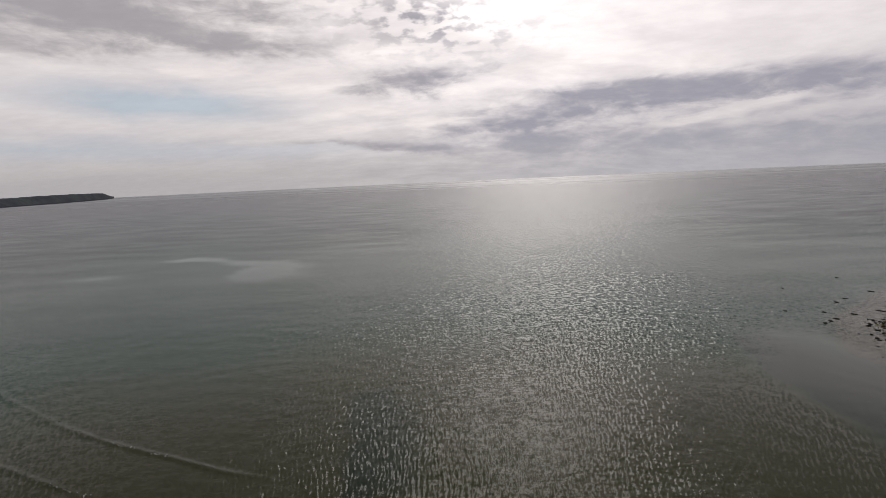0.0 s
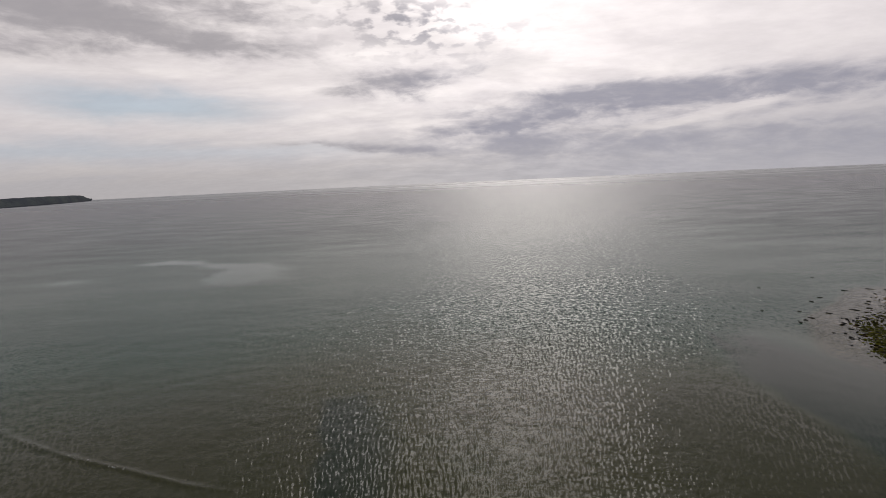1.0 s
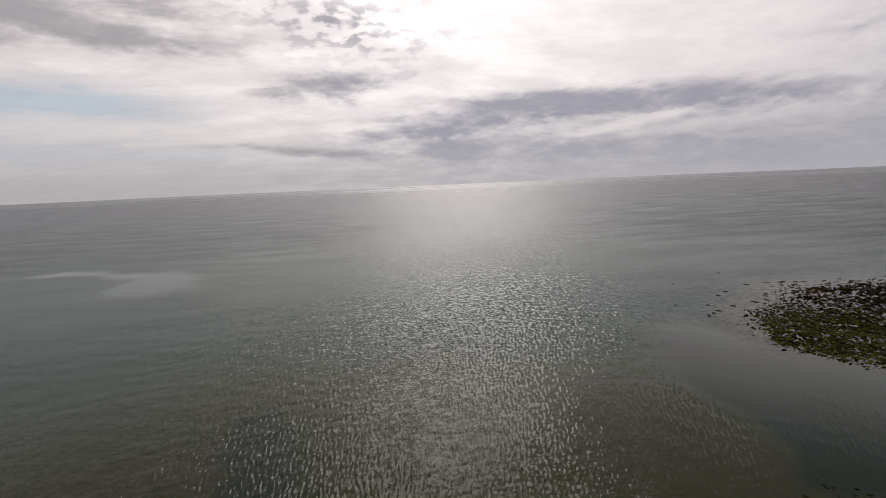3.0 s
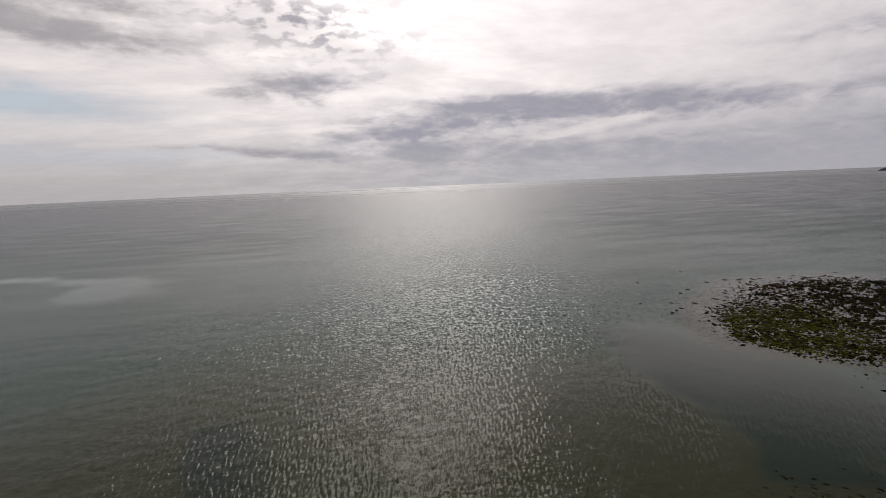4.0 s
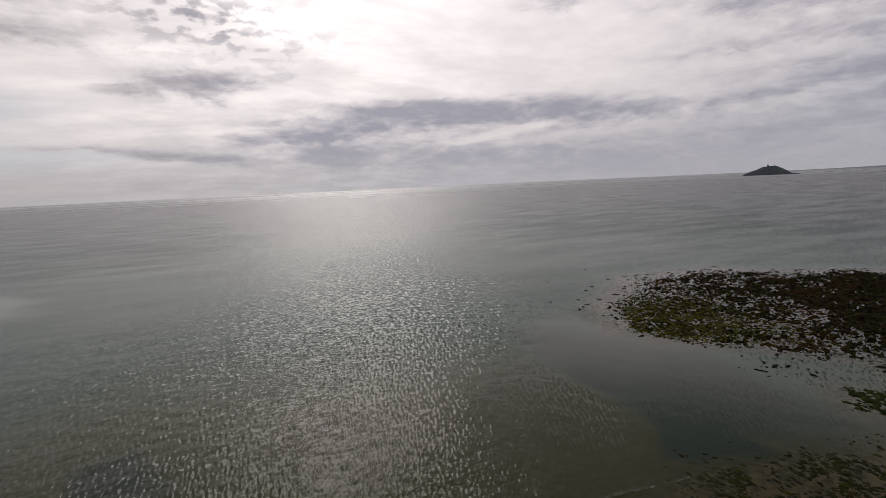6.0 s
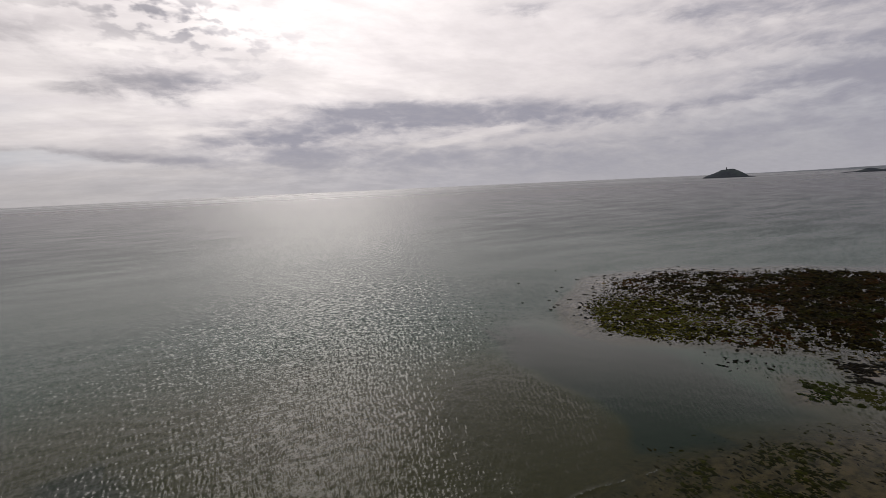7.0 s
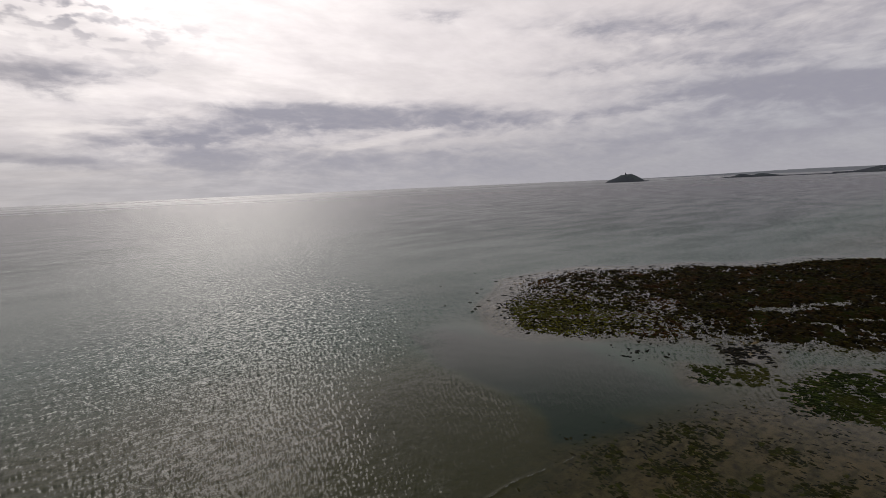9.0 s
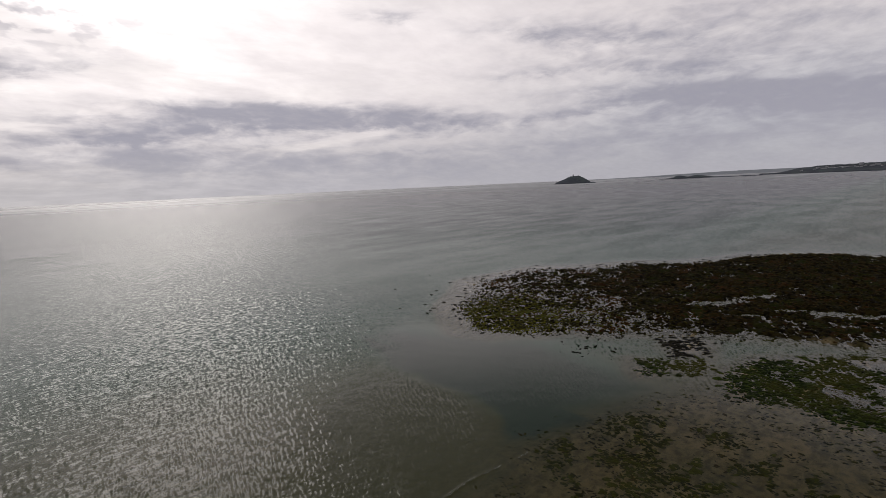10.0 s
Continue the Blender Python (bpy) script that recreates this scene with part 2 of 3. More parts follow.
# bluish grey of distance haze is painted into both land colours
MAT_ISLAND = surface("island_turf_and_rock_hazed", land_colour((0.098, 0.108, 0.122, 1), (0.115, 0.134, 0.134, 1), (0.072, 0.077, 0.090, 1)), 0.9, 1.5, 0.15)
MAT_COAST = surface("coast_fields_hazed", land_colour((0.096, 0.105, 0.120, 1), (0.125, 0.142, 0.140, 1), (0.070, 0.075, 0.090, 1)), 0.9, 1.5, 0.1)
# paler still: the haze over the far coast is put into its colour
MAT_FAR = surface("far_fields_hazed", lambda t, p: t.mix(t.noise(p, 0.006, 4), (0.33, 0.35, 0.38, 1), (0.40, 0.41, 0.43, 1)), 0.9)
MAT_WHITE = surface("weathered_white_paint", lambda t, p: t.mix(t.noise(p, 0.6), (0.34, 0.35, 0.37, 1), (0.50, 0.50, 0.52, 1)), 0.7)
MAT_DARK = surface("dark_painted_metal", lambda t, p: t.mix(t.noise(p, 0.8), (0.02, 0.02, 0.024, 1), (0.04, 0.04, 0.045, 1)), 0.5)
MAT_SLATE = surface("slate_roof", lambda t, p: t.mix(t.noise(p, 0.5), (0.06, 0.065, 0.075, 1), (0.10, 0.105, 0.115, 1)), 0.8)
MAT_FOAM = surface("sea_foam", lambda t, p: t.mix(t.noise(p, 6.0, 5), (0.45, 0.44, 0.41, 1), (0.8, 0.79, 0.76, 1)), 0.7, 0.03, 12.0)


def water_material():
    m = bpy.data.materials.new("sea_water")
    t = Tree(m)
    pos = t.node("ShaderNodeNewGeometry").outputs["Position"]
    depth = t.node("ShaderNodeAttribute")
    depth.attribute_name = "depth"
    calm = t.node("ShaderNodeAttribute")
    calm.attribute_name = "calm"
    # water colour: olive over sand, greener, then the sky's grey reflection painted in further out
    d = t.math("ADD", depth.outputs["Fac"], t.math("MULTIPLY", t.math("SUBTRACT", t.noise(pos, 0.03, 5), 0.5), 1.6))
    body = t.mix(t.smooth(d, 0.6, 2.4), (0.047, 0.047, 0.009, 1), (0.015, 0.066, 0.033, 1))
    floor = t.node("ShaderNodeAttribute")
    floor.attribute_name = "dark_water"
    # darker, greener water in the channel and in one patch inshore
    body = t.mix(floor.outputs["Fac"], body, (0.008, 0.025, 0.009, 1))
    body = t.mix(t.smooth(d, 2.5, 6.0), body, (0.044, 0.044, 0.056, 1))
    # slope of the surface: short chop, longer wavelets, and wind lanes that roughen or calm them
    chop = t.node("ShaderNodeTexNoise", Vector=pos, Scale=7.0, Detail=1.0, Roughness=0.6).outputs["Color"]
    bent = t.vmath("ADD", pos, t.vmath("SCALE", t.node("ShaderNodeTexNoise", Vector=pos, Scale=0.05, Detail=2.0).outputs["Color"]))
    t.put(bent.node.inputs[1].links[0].from_node.inputs["Scale"], 3.0)
    bx, by, _ = t.node("ShaderNodeSeparateXYZ", Vector=bent).outputs
    by = t.math("ADD", by, 20.0)
    fan = t.xyz(t.math("MULTIPLY", t.math("ARCTAN2", bx, by), 60.0), t.math("POWER", t.math("ADD", t.math("MULTIPLY", bx, bx), t.math("MULTIPLY", by, by)), 0.5))   # crests fanned out from a point near the camera, to run along its view
    crest_a = t.noise(t.stretch(fan, (2.9, 0.95, 1)), 1.0, 1.0, 0.5)
    rows = []
    for spacing, askew, seed in ((0.34, 5.0, 0.0), (0.48, -9.0, 40.0)):
        w = t.node("ShaderNodeTexWave", Vector=t.stretch(t.vmath("ADD", fan, (seed, seed, 0)), (1, 0.45, 1), askew), Scale=0.314 / spacing, Distortion=5.0, Detail=1.5, Detail_Scale=1.1)
        rows.append(t.math("SUBTRACT", w.outputs["Fac"], 0.5))
    group = t.smooth(t.noise(t.stretch(fan, (0.35, 0.2, 1)), 1.0, 2, 0.5), 0.35, 0.6, 0.45, 1.0)
    crest_b = t.noise(t.stretch(bent, (1.1, 2.3, 1), -14), 1.0, 2.0, 0.55)
    reach = t.vmath("LENGTH", pos)
    crest_c = t.noise(t.stretch(fan, (1.5, 0.55, 1)), 1.0, 1.0, 0.5)
    lane = t.noise(t.stretch(pos, (0.02, 0.06, 1), -35), 1.0, 7, 0.65)
    lane = t.smooth(lane, 0.36, 0.66, t.smooth(reach, 1800.0, 3500.0, 0.82, 0.6), 1.14)
    rough_water = t.math("SUBTRACT", 1.0, t.math("MULTIPLY", calm.outputs["Fac"], 0.96))
    amount = t.math("MULTIPLY", t.math("MULTIPLY", lane, rough_water), t.math("ADD", t.smooth(reach, 45.0, 130.0, 0.85, 1.3), t.smooth(reach, 130.0, 320.0, 0.0, 1.1)))   # stands in for the wavelets the mesh leaves out
    def tilt(offset, k):
        n = t.node("ShaderNodeVectorMath")
        n.operation = "SCALE"
        t.put(n.inputs[0], offset)
        t.put(n.inputs["Scale"], t.math("MULTIPLY", t.math("MULTIPLY", amount, t.smooth(reach, 65.0, 190.0, 1.0, 0.48)), k))
        return n.outputs[0]
    geo = t.node("ShaderNodeNewGeometry").outputs["Normal"]
    ripple = t.math("MULTIPLY", t.math("MULTIPLY", t.math("ADD", rows[0], rows[1]), group), t.smooth(reach, 60.0, 125.0, 0.27, 0.04))
    longer = t.math("MULTIPLY", t.math("SUBTRACT", crest_c, 0.5), t.math("MULTIPLY", t.smooth(reach, 55.0, 100.0, 0.1, 0.6), t.smooth(reach, 130.0, 230.0, 1.0, 0.0)))
    da, db = t.math("ADD", t.math("SUBTRACT", crest_a, 0.5), t.math("ADD", longer, ripple)), t.math("SUBTRACT", crest_b, 0.5)
    offset = t.xyz(t.math("ADD", t.math("MULTIPLY", da, 1.1), t.math("MULTIPLY", db, -0.12)), t.math("ADD", t.math("MULTIPLY", da, 0.22), t.math("MULTIPLY", db, 0.75)))
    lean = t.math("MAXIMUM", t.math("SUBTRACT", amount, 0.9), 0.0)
    camera_tilt = t.xyz(t.math("MULTIPLY", lean, -0.06), t.math("MULTIPLY", lean, -0.072))      # far normals tilted towards the camera's side, to suit its view
    jitter = t.vmath("MULTIPLY", t.vmath("SUBTRACT", chop, (0.5, 0.5, 0.5)), (0.4, 0.4, 0))
    nrm = t.vmath("NORMALIZE", t.vmath("ADD", t.vmath("ADD", geo, camera_tilt), tilt(t.vmath("ADD", offset, jitter), 1.0)))
    clear_part = t.math("EXPONENT", t.math("MULTIPLY", t.math("MAXIMUM", depth.outputs["Fac"], 0.0), -2.6))
    streak = t.smooth(t.noise(t.stretch(pos, (0.0007, 0.0045, 1), -12), 1.0, 5, 0.6), 0.36, 0.72)
    far_glitter = t.math("MULTIPLY", t.smooth(reach, 1300.0, 2300.0), streak)                       # far lanes roughened to imitate a sunlit band of glitter
    grain = t.math("ADD", t.smooth(reach, 50.0, 170.0, 0.07, 0.26), t.math("MULTIPLY", far_glitter, 0.33))
    diffuse = t.node("ShaderNodeBsdfDiffuse", Color=body)
    glass = t.node("ShaderNodeBsdfTransparent", Color=(0.82, 0.79, 0.64, 1))
    under = t.node("ShaderNodeMixShader")
    for i, v in enumerate((clear_part, diffuse.outputs[0], glass.outputs[0])):
        t.put(under.inputs[i], v)
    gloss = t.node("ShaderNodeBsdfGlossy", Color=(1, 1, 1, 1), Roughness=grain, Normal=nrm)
    fres = t.node("ShaderNodeFresnel", IOR=1.333).outputs[0]
    fres = t.math("DIVIDE", fres, t.math("ADD", 1.0, t.math("MULTIPLY", fres, t.math("MULTIPLY", t.math("MULTIPLY", amount, 0.58), t.math("SUBTRACT", 1.0, t.math("MULTIPLY", far_glitter, 0.85))))))   # a ruffled sea mirrors less at a low angle; the far lanes are brightened for glitter
    top = t.node("ShaderNodeMixShader")
    for i, v in enumerate((fres, under.outputs[0], gloss.outputs[0])):
        t.put(top.inputs[i], v)
    t.node("ShaderNodeOutputMaterial", Surface=top.outputs[0])
    return m


MAT_WATER = water_material()

# ---- the lie of the place, as functions of x and y ----
REEF = [(80, 85), (92, 92.5), (103, 101.5), (115, 100), (130, 97.5), (142, 84), (156, 77), (163, 65), (174, 57), (189, 52.5), (200, 42), (207, 27), (214, 0), (180, -30),
        (112, -4), (105, 10), (101, 15), (94, 29), (87, 41), (81, 47), (79, 52), (73, 56), (70, 62), (68.5, 68.5), (73.5, 76)]
FLAT = [(43, 35.5), (52, 33.5), (62, 30), (69, 25), (76, 18), (100, -2), (150, -40), (150, -120), (-40, -120), (8, 8), (28, 30)]
GREENS = [[(70, 22), (76, 26), (86, 23.5), (99, 10), (118, -12), (120, -40), (72, -10), (69.5, 8), (71, 14)], [(74, 37), (80, 30), (74, 28), (69, 34)]]
WRACK = [(86, 38.5), (91, 34), (82, 29.5), (79, 33.5)]
CHANNEL = [(46, 66), (47, 51), (46, 44), (41, 37), (44, 35), (66, 29), (70, 39), (72, 54), (66, 68), (60, 82), (52, 84)]
DARK_PATCH = [(-15, 65), (-9, 67), (-3, 62), (-1, 52), (-2, 40), (-11, 40), (-12, 50)]
SLICK = [(-125, 203), (-112, 212), (-88, 203), (-62, 197), (-45, 184), (-36, 152), (-60, 144), (-70, 152), (-77, 163), (-80, 178), (-98, 193)]


def inside(x, y, ring):
    """Signed distance to a ring of corners, positive inside."""
    best = np.full(x.shape, 1e9)
    odd = np.zeros(x.shape, bool)
    for (ax, ay), (bx, by) in zip(ring, ring[1:] + ring[:1]):
        ex, ey = bx - ax, by - ay
        k = np.clip(((x - ax) * ex + (y - ay) * ey) / (ex * ex + ey * ey), 0, 1)
        best = np.minimum(best, np.hypot(x - ax - k * ex, y - ay - k * ey))
        with np.errstate(divide="ignore", invalid="ignore"):
            odd ^= ((ay > y) != (by > y)) & (x < ex * (y - ay) / (ey if ey else 1e-9) + ax)
    return np.where(odd, best, -best)


def green_d(x, y):
    return np.maximum(*[inside(x, y, ring) for ring in GREENS])


def step(v, lo, hi):
    k = np.clip((v - lo) / (hi - lo), 0, 1)
    return k * k * (3 - 2 * k)


GRIDS = [np.random.RandomState(s).rand(256, 256) for s in range(6)]


def lumps(x, y, size, seed=0, octaves=3):
    """Smooth value noise, about 0 to 1."""
    out, amp, tot = np.zeros(np.shape(x)), 1.0, 0.0
    for o in range(octaves):
        g = GRIDS[(seed + o) % 6]
        u, v = np.asarray(x) / size + 17.3 * o + seed, np.asarray(y) / size + 5.1 * o
        i, j = np.floor(u).astype(int), np.floor(v).astype(int)
        fu, fv = u - i, v - j
        fu, fv = fu * fu * (3 - 2 * fu), fv * fv * (3 - 2 * fv)
        i0, i1, j0, j1 = i % 256, (i + 1) % 256, j % 256, (j + 1) % 256
        out += amp * ((g[i0, j0] * (1 - fu) + g[i1, j0] * fu) * (1 - fv) + (g[i0, j1] * (1 - fu) + g[i1, j1] * fu) * fv)
        tot += amp
        amp, size = amp * 0.5, size * 0.5
    return out / tot


def pools(x, y):
    """Hollows in the reef that hold still water."""
    out = np.zeros(np.shape(x))
    for px, py, la, lb, turn in [(117, 40, 8, 2.0, -50), (128, 34.5, 7, 1.9, -40), (120, 25, 6, 1.7, -62), (121, 18, 9, 1.8, -70), (126, 8, 10, 2.4, -70), (150, 48, 5, 1.2, -50), (112, 30, 5, 1.0, -60), (135, 20, 5, 1.1, -60), (142, 30, 4, 1.0, -50)]:
        c, sn = math.cos(radians(turn)), math.sin(radians(turn))
        u, v = (x - px) * c + (y - py) * sn, (y - py) * c - (x - px) * sn
        out += np.exp(-(u / la) ** 2 - (v / lb) ** 2)
    return 0.75 * step(out + 0.5 * (lumps(x, y, 3, 2) - 0.5), 0.25, 0.7)


def crumbs(x, y):
    """The small ridges and hollows of the reef, a metre or two across."""
    return lumps(x + 0.5 * y, 1.5 * y - x, 1.15, 4, 2)


def solid(x, y):
    """0 where the reef is broken by water, 1 on its closed eastern part."""
    return step(np.degrees(np.arctan2(x, y)), 58, 74)


def bed_height(x, y):
    """The seabed: it shoals towards the beach behind the camera, and carries the reef and the weedy flat."""
    r = np.hypot(x, y)
    z = -0.8 - 1.5 * step(r, 55, 120) - 2.2 * step(r, 100, 400) - 12 * step(r, 400, 2500) + 0.35 * (lumps(x, y, 30, 1) - 0.5)
    z = np.maximum(z, -1.5 + 3.0 * step(-y, 10, 160) - 16 * step(y, 40, 300))
    f = inside(x, y, FLAT) + 5 * (lumps(x, y, 9, 2) - 0.5)
    z = z + step(f, -9, 4) * (-0.09 + 0.22 * (lumps(x, y, 5, 3) - 0.5) - z)
    c = inside(x, y, CHANNEL)
    z = z - 0.9 * step(c, -3, 5)
    g = np.maximum(green_d(x, y), inside(x, y, WRACK)) + 5 * (lumps(x, y, 5, 4) - 0.5)
    z = z + step(g, -4, 2) * (-0.04 + 0.26 * (lumps(x, y, 4, 5) - 0.5) - z)
    rim = inside(x, y, REEF)
    z = z + step(rim, -8, -4) * step(y, 52, 66) * np.maximum(-0.45 - z, 0)       # a sandy skirt round the tip
    q = rim + 6 * (lumps(x, y, 7, 0) - 0.5)
    top = -0.02 + 0.55 * (lumps(x * 0.6 + y * 0.35, y * 1.2 - x * 0.5, 5, 1) - 0.47) + 0.10 * step(q, 4, 22) + 0.27 * step(q, -3, 5) * solid(x, y) - 0.15 * step(-x, -120, -90) - pools(x, y) + (0.92 + 0.5 * solid(x, y)) * (crumbs(x, y) - 0.55)
    z = z + step(q, -4, 3) * (top - z)
    return z


def part(name, bm, material, parent=None, label=""):
    """One mesh object from a bmesh, under a thing."""
    me = bpy.data.meshes.new(name)
    bm.to_mesh(me)
    bm.free()
    me.materials.append(material)
    ob = new(name, me)
    ob.parent = parent
    return tagged(ob, label)


def sheet(name, vx, vy, vz, nu, nv, material, smooth=True, attributes=(), closed=False):
    """A grid of nu by nv points as one mesh, with float attributes."""
    me = bpy.data.meshes.new(name)
    me.vertices.add(len(vx))
    me.vertices.foreach_set("co", np.stack([vx, vy, vz], 1).astype(np.float32).ravel())
    i = np.arange(nu if closed else nu - 1)
    a, b = np.meshgrid(i, np.arange(nv - 1), indexing="ij")
    a, b = a.ravel(), b.ravel()
    a2 = (a + 1) % nu
    quads = np.stack([a * nv + b, a2 * nv + b, a2 * nv + b + 1, a * nv + b + 1], 1).astype(np.int32)
    me.loops.add(quads.size)
    me.loops.foreach_set("vertex_index", quads.ravel())
    me.polygons.add(len(quads))
    me.polygons.foreach_set("loop_start", np.arange(0, quads.size, 4, dtype=np.int32))
    me.polygons.foreach_set("use_smooth", np.full(len(quads), smooth))
    me.update(calc_edges=True)
    for key, values in attributes:
        at = me.attributes.new(key, "FLOAT", "POINT")
        at.data.foreach_set("value", values.astype(np.float32))
    me.materials.append(material)
    return new(name, me)


# ---- seabed: one sheet, fine about the reef ----
def axis(lo, hi, fine_lo, fine_hi, pitch):
    mid = np.arange(fine_lo, fine_hi, pitch)
    def out(start, end):
        v, s, d = [], start, pitch
        while abs(s - start) < abs(end - start):
            d *= 1.35
            s += d if end > start else -d
            v.append(s)
        return v
    return np.array(out(fine_lo, lo)[::-1] + list(mid) + out(fine_hi, hi))


gx, gy = axis(-FAR, FAR, 15, 222, 0.42), axis(-FAR, FAR, -25, 112, 0.42)
GX, GY = np.meshgrid(gx, gy, indexing="ij")
GX, GY = GX.ravel(), GY.ravel()
GZ = bed_height(GX, GY) - 60 * step(np.hypot(GX, GY), 3200, 4800)
WEED = step(inside(GX, GY, REEF) + 6 * (lumps(GX, GY, 6, 3) - 0.5), -3, 3)
MATTED = step(green_d(GX, GY) + 7 * (lumps(GX, GY, 4, 1) - 0.5), -1, 4)
ground = sheet("ground", GX, GY, GZ, len(gx), len(gy), MAT_BED, attributes=[("weed", WEED), ("matted", MATTED)])
tagged(ground, "sandy seabed rising to a low weed-covered reef", "seabed", kind="structure")

# ---- the sea: one sheet to the horizon, rippled close by ----
WAVES = [[(-78, 75), (-62, 65), (-51.5, 58.7), (-41.4, 53.8), (-32.5, 50.3), (-24.4, 46.9), (-16, 44.4)],
         [(-60, 54), (-51.7, 50), (-43.5, 46.4), (-34, 42.5)],
         [(26, 35), (33, 35.2), (41, 34)]]


def line_distance(x, y, line):
    best = np.full(x.shape, 1e9)
    for (ax, ay), (bx, by) in zip(line, line[1:]):
        ex, ey = bx - ax, by - ay
        k = np.clip(((x - ax) * ex + (y - ay) * ey) / (ex * ex + ey * ey), 0, 1)
        best = np.minimum(best, np.hypot(x - ax - k * ex, y - ay - k * ey))
    return best


angles = np.concatenate([np.arange(-50, 92, 0.11), np.arange(92, 310, 4.0)])
radii = [0.001, 10.0, 20.0, 28.0, 34.0, 38.0]
while radii[-1] < 62:
    radii.append(radii[-1] + 0.16)
grow = 0.16
while radii[-1] < FAR:
    grow *= 1.022
    radii.append(radii[-1] + grow)
radii = np.array(radii)
spacing = np.gradient(radii)
A, R = np.meshgrid(np.radians(angles), radii, indexing="ij")
A, R = A.ravel(), R.ravel()
SP = np.maximum(0.62 * np.tile(spacing, len(angles)), R * radians(0.11))
SX, SY = R * np.sin(A), R * np.cos(A)
depth = -bed_height(SX, SY)
slick = step(inside(SX, SY, SLICK) + 14 * (lumps(SX * 0.6, SY, 14, 2, 4) - 0.5), -1, 5 + 12 * step(SX, -75, -45)) + 0.8 * np.exp(-(((SX + 126) / 9) ** 2 + ((SY - 168) / 5) ** 2))
tip_lee = np.exp(-(((SX - 64) / 7) ** 2 + ((SY - 75) / 13) ** 2))
near_reef = np.maximum(step(inside(SX, SY, REEF), -14, -2), 0.4 * step(green_d(SX, SY), -16, -3)) * (0.4 + 0.6 * step(SY, 44, 60))
calm = np.clip(0.85 * slick + 0.6 * step(inside(SX, SY, CHANNEL), -4, 3) + 0.55 * np.maximum(near_reef, 1.5 * tip_lee) + 0.4 * step(depth, 0.35, 0.05), 0, 1)
lee = step(SX, 16, 36) * step(-SY, -80, -55) * step(-R, -105, -80)
calm = np.clip(calm + 0.72 * lee + 0.5 * step(-SX, 14, 32) * step(-R, -100, -60), 0, 1)
rng = np.random.RandomState(4)
SZ = np.zeros(len(SX))
patch = 0.75 + 0.6 * lumps(SX, SY, 14, 1)
FU, FV = 60 * np.arctan2(SX, SY + 20), np.hypot(SX, SY + 20)      # crests fan from near the camera, fitted to its view
for n in range(20):
    length = 0.31 * 1.055 ** n if n < 14 else 1.6 * 1.3 ** (n - 14)
    turn = radians(rng.normal(0, 14) if n < 14 else rng.normal(70, 25))
    amp = (0.0055 if n < 14 else 0.0014) * length
    bend = 1.5 * (lumps(SX, SY, 26, n % 5) - 0.5) * length * 3
    ph = 2 * np.pi * (FU * math.cos(turn) + FV * math.sin(turn) + bend) / length + rng.rand() * 6.28
    SZ += amp * np.sin(ph) * step(length / SP, 1.8, 2.8)
SZ *= patch * (1 - 0.85 * calm) * step(SP, 1.6, 0.5)
for k, line in enumerate(WAVES):
    d = line_distance(SX, SY, line)
    SZ += (0.085, 0.085, 0.05)[k] * step(np.hypot(SX - line[-1][0], SY - line[-1][1]), 0, 11) * np.exp(-(d / (0.4, 0.38, 0.25)[k]) ** 2) * (0.6 + 0.8 * lumps(SX, SY, 7, k))
DARKENED = np.maximum(step(inside(SX, SY, CHANNEL) + 3 * (lumps(SX, SY, 6, 3) - 0.5), -1, np.where(SX < 52, 1.0, 6.0)), 0.9 * step(inside(SX, SY, DARK_PATCH) + 3 * (lumps(SX, SY, 4, 3) - 0.5), -0.5, np.where(SX < -8, 1.5, 6.0)))
sea = sheet("water", SX, SY, SZ, len(angles), len(radii), MAT_WATER, attributes=[("depth", depth), ("calm", calm), ("dark_water", DARKENED)], closed=True)
tagged(sea, "rippled grey-green sea under a veiled sun", "sea", kind="structure")


# ---- foam on the two small breakers ----
def foam(name, line, start, end, width, seed, label, high=0.11, largest=0.075, count=22):
    """Broken crumbs of foam along a stretch of a wave's crest."""
    rr = random.Random(seed)
    bm = bmesh.new()
    a, b = Vector((*line[start], 0)), Vector((*line[end], 0))
    for n in range(count):
        k = rr.random()
        p = a.lerp(b, k) + Vector((rr.gauss(0, 0.15), rr.gauss(0, width), high))
        s = rr.uniform(0.03, largest)
        ring = [bm.verts.new(p + Vector((s * 1.6 * math.cos(w) * rr.uniform(0.6, 1.2), s * math.sin(w) * rr.uniform(0.6, 1.2), -0.05))) for w in np.arange(6) * math.pi / 3]
        top = bm.verts.new(p + Vector((0, 0, 0.05)))
        for q in range(6):
            bm.faces.new((ring[q], ring[(q + 1) % 6], top))
    ob = part(name, bm, MAT_FOAM)
    return tagged(ob, label, "foam", kind="stuff")


foam("foam", WAVES[0], 3, 4, 0.12, 1, "broken white foam on a small breaker's crest")
foam("foam", WAVES[1], 2, 3, 0.14, 2, "thin line of white foam on a low breaker")
foam("foam", WAVES[2], 0, 1, 0.05, 3, "faint line of foam where a wavelet meets the flat", 0.05, 0.05, 16)
foam("foam", WAVES[2], 1, 2, 0.05, 4, "faint line of foam where a wavelet meets the flat", 0.05, 0.05, 22)


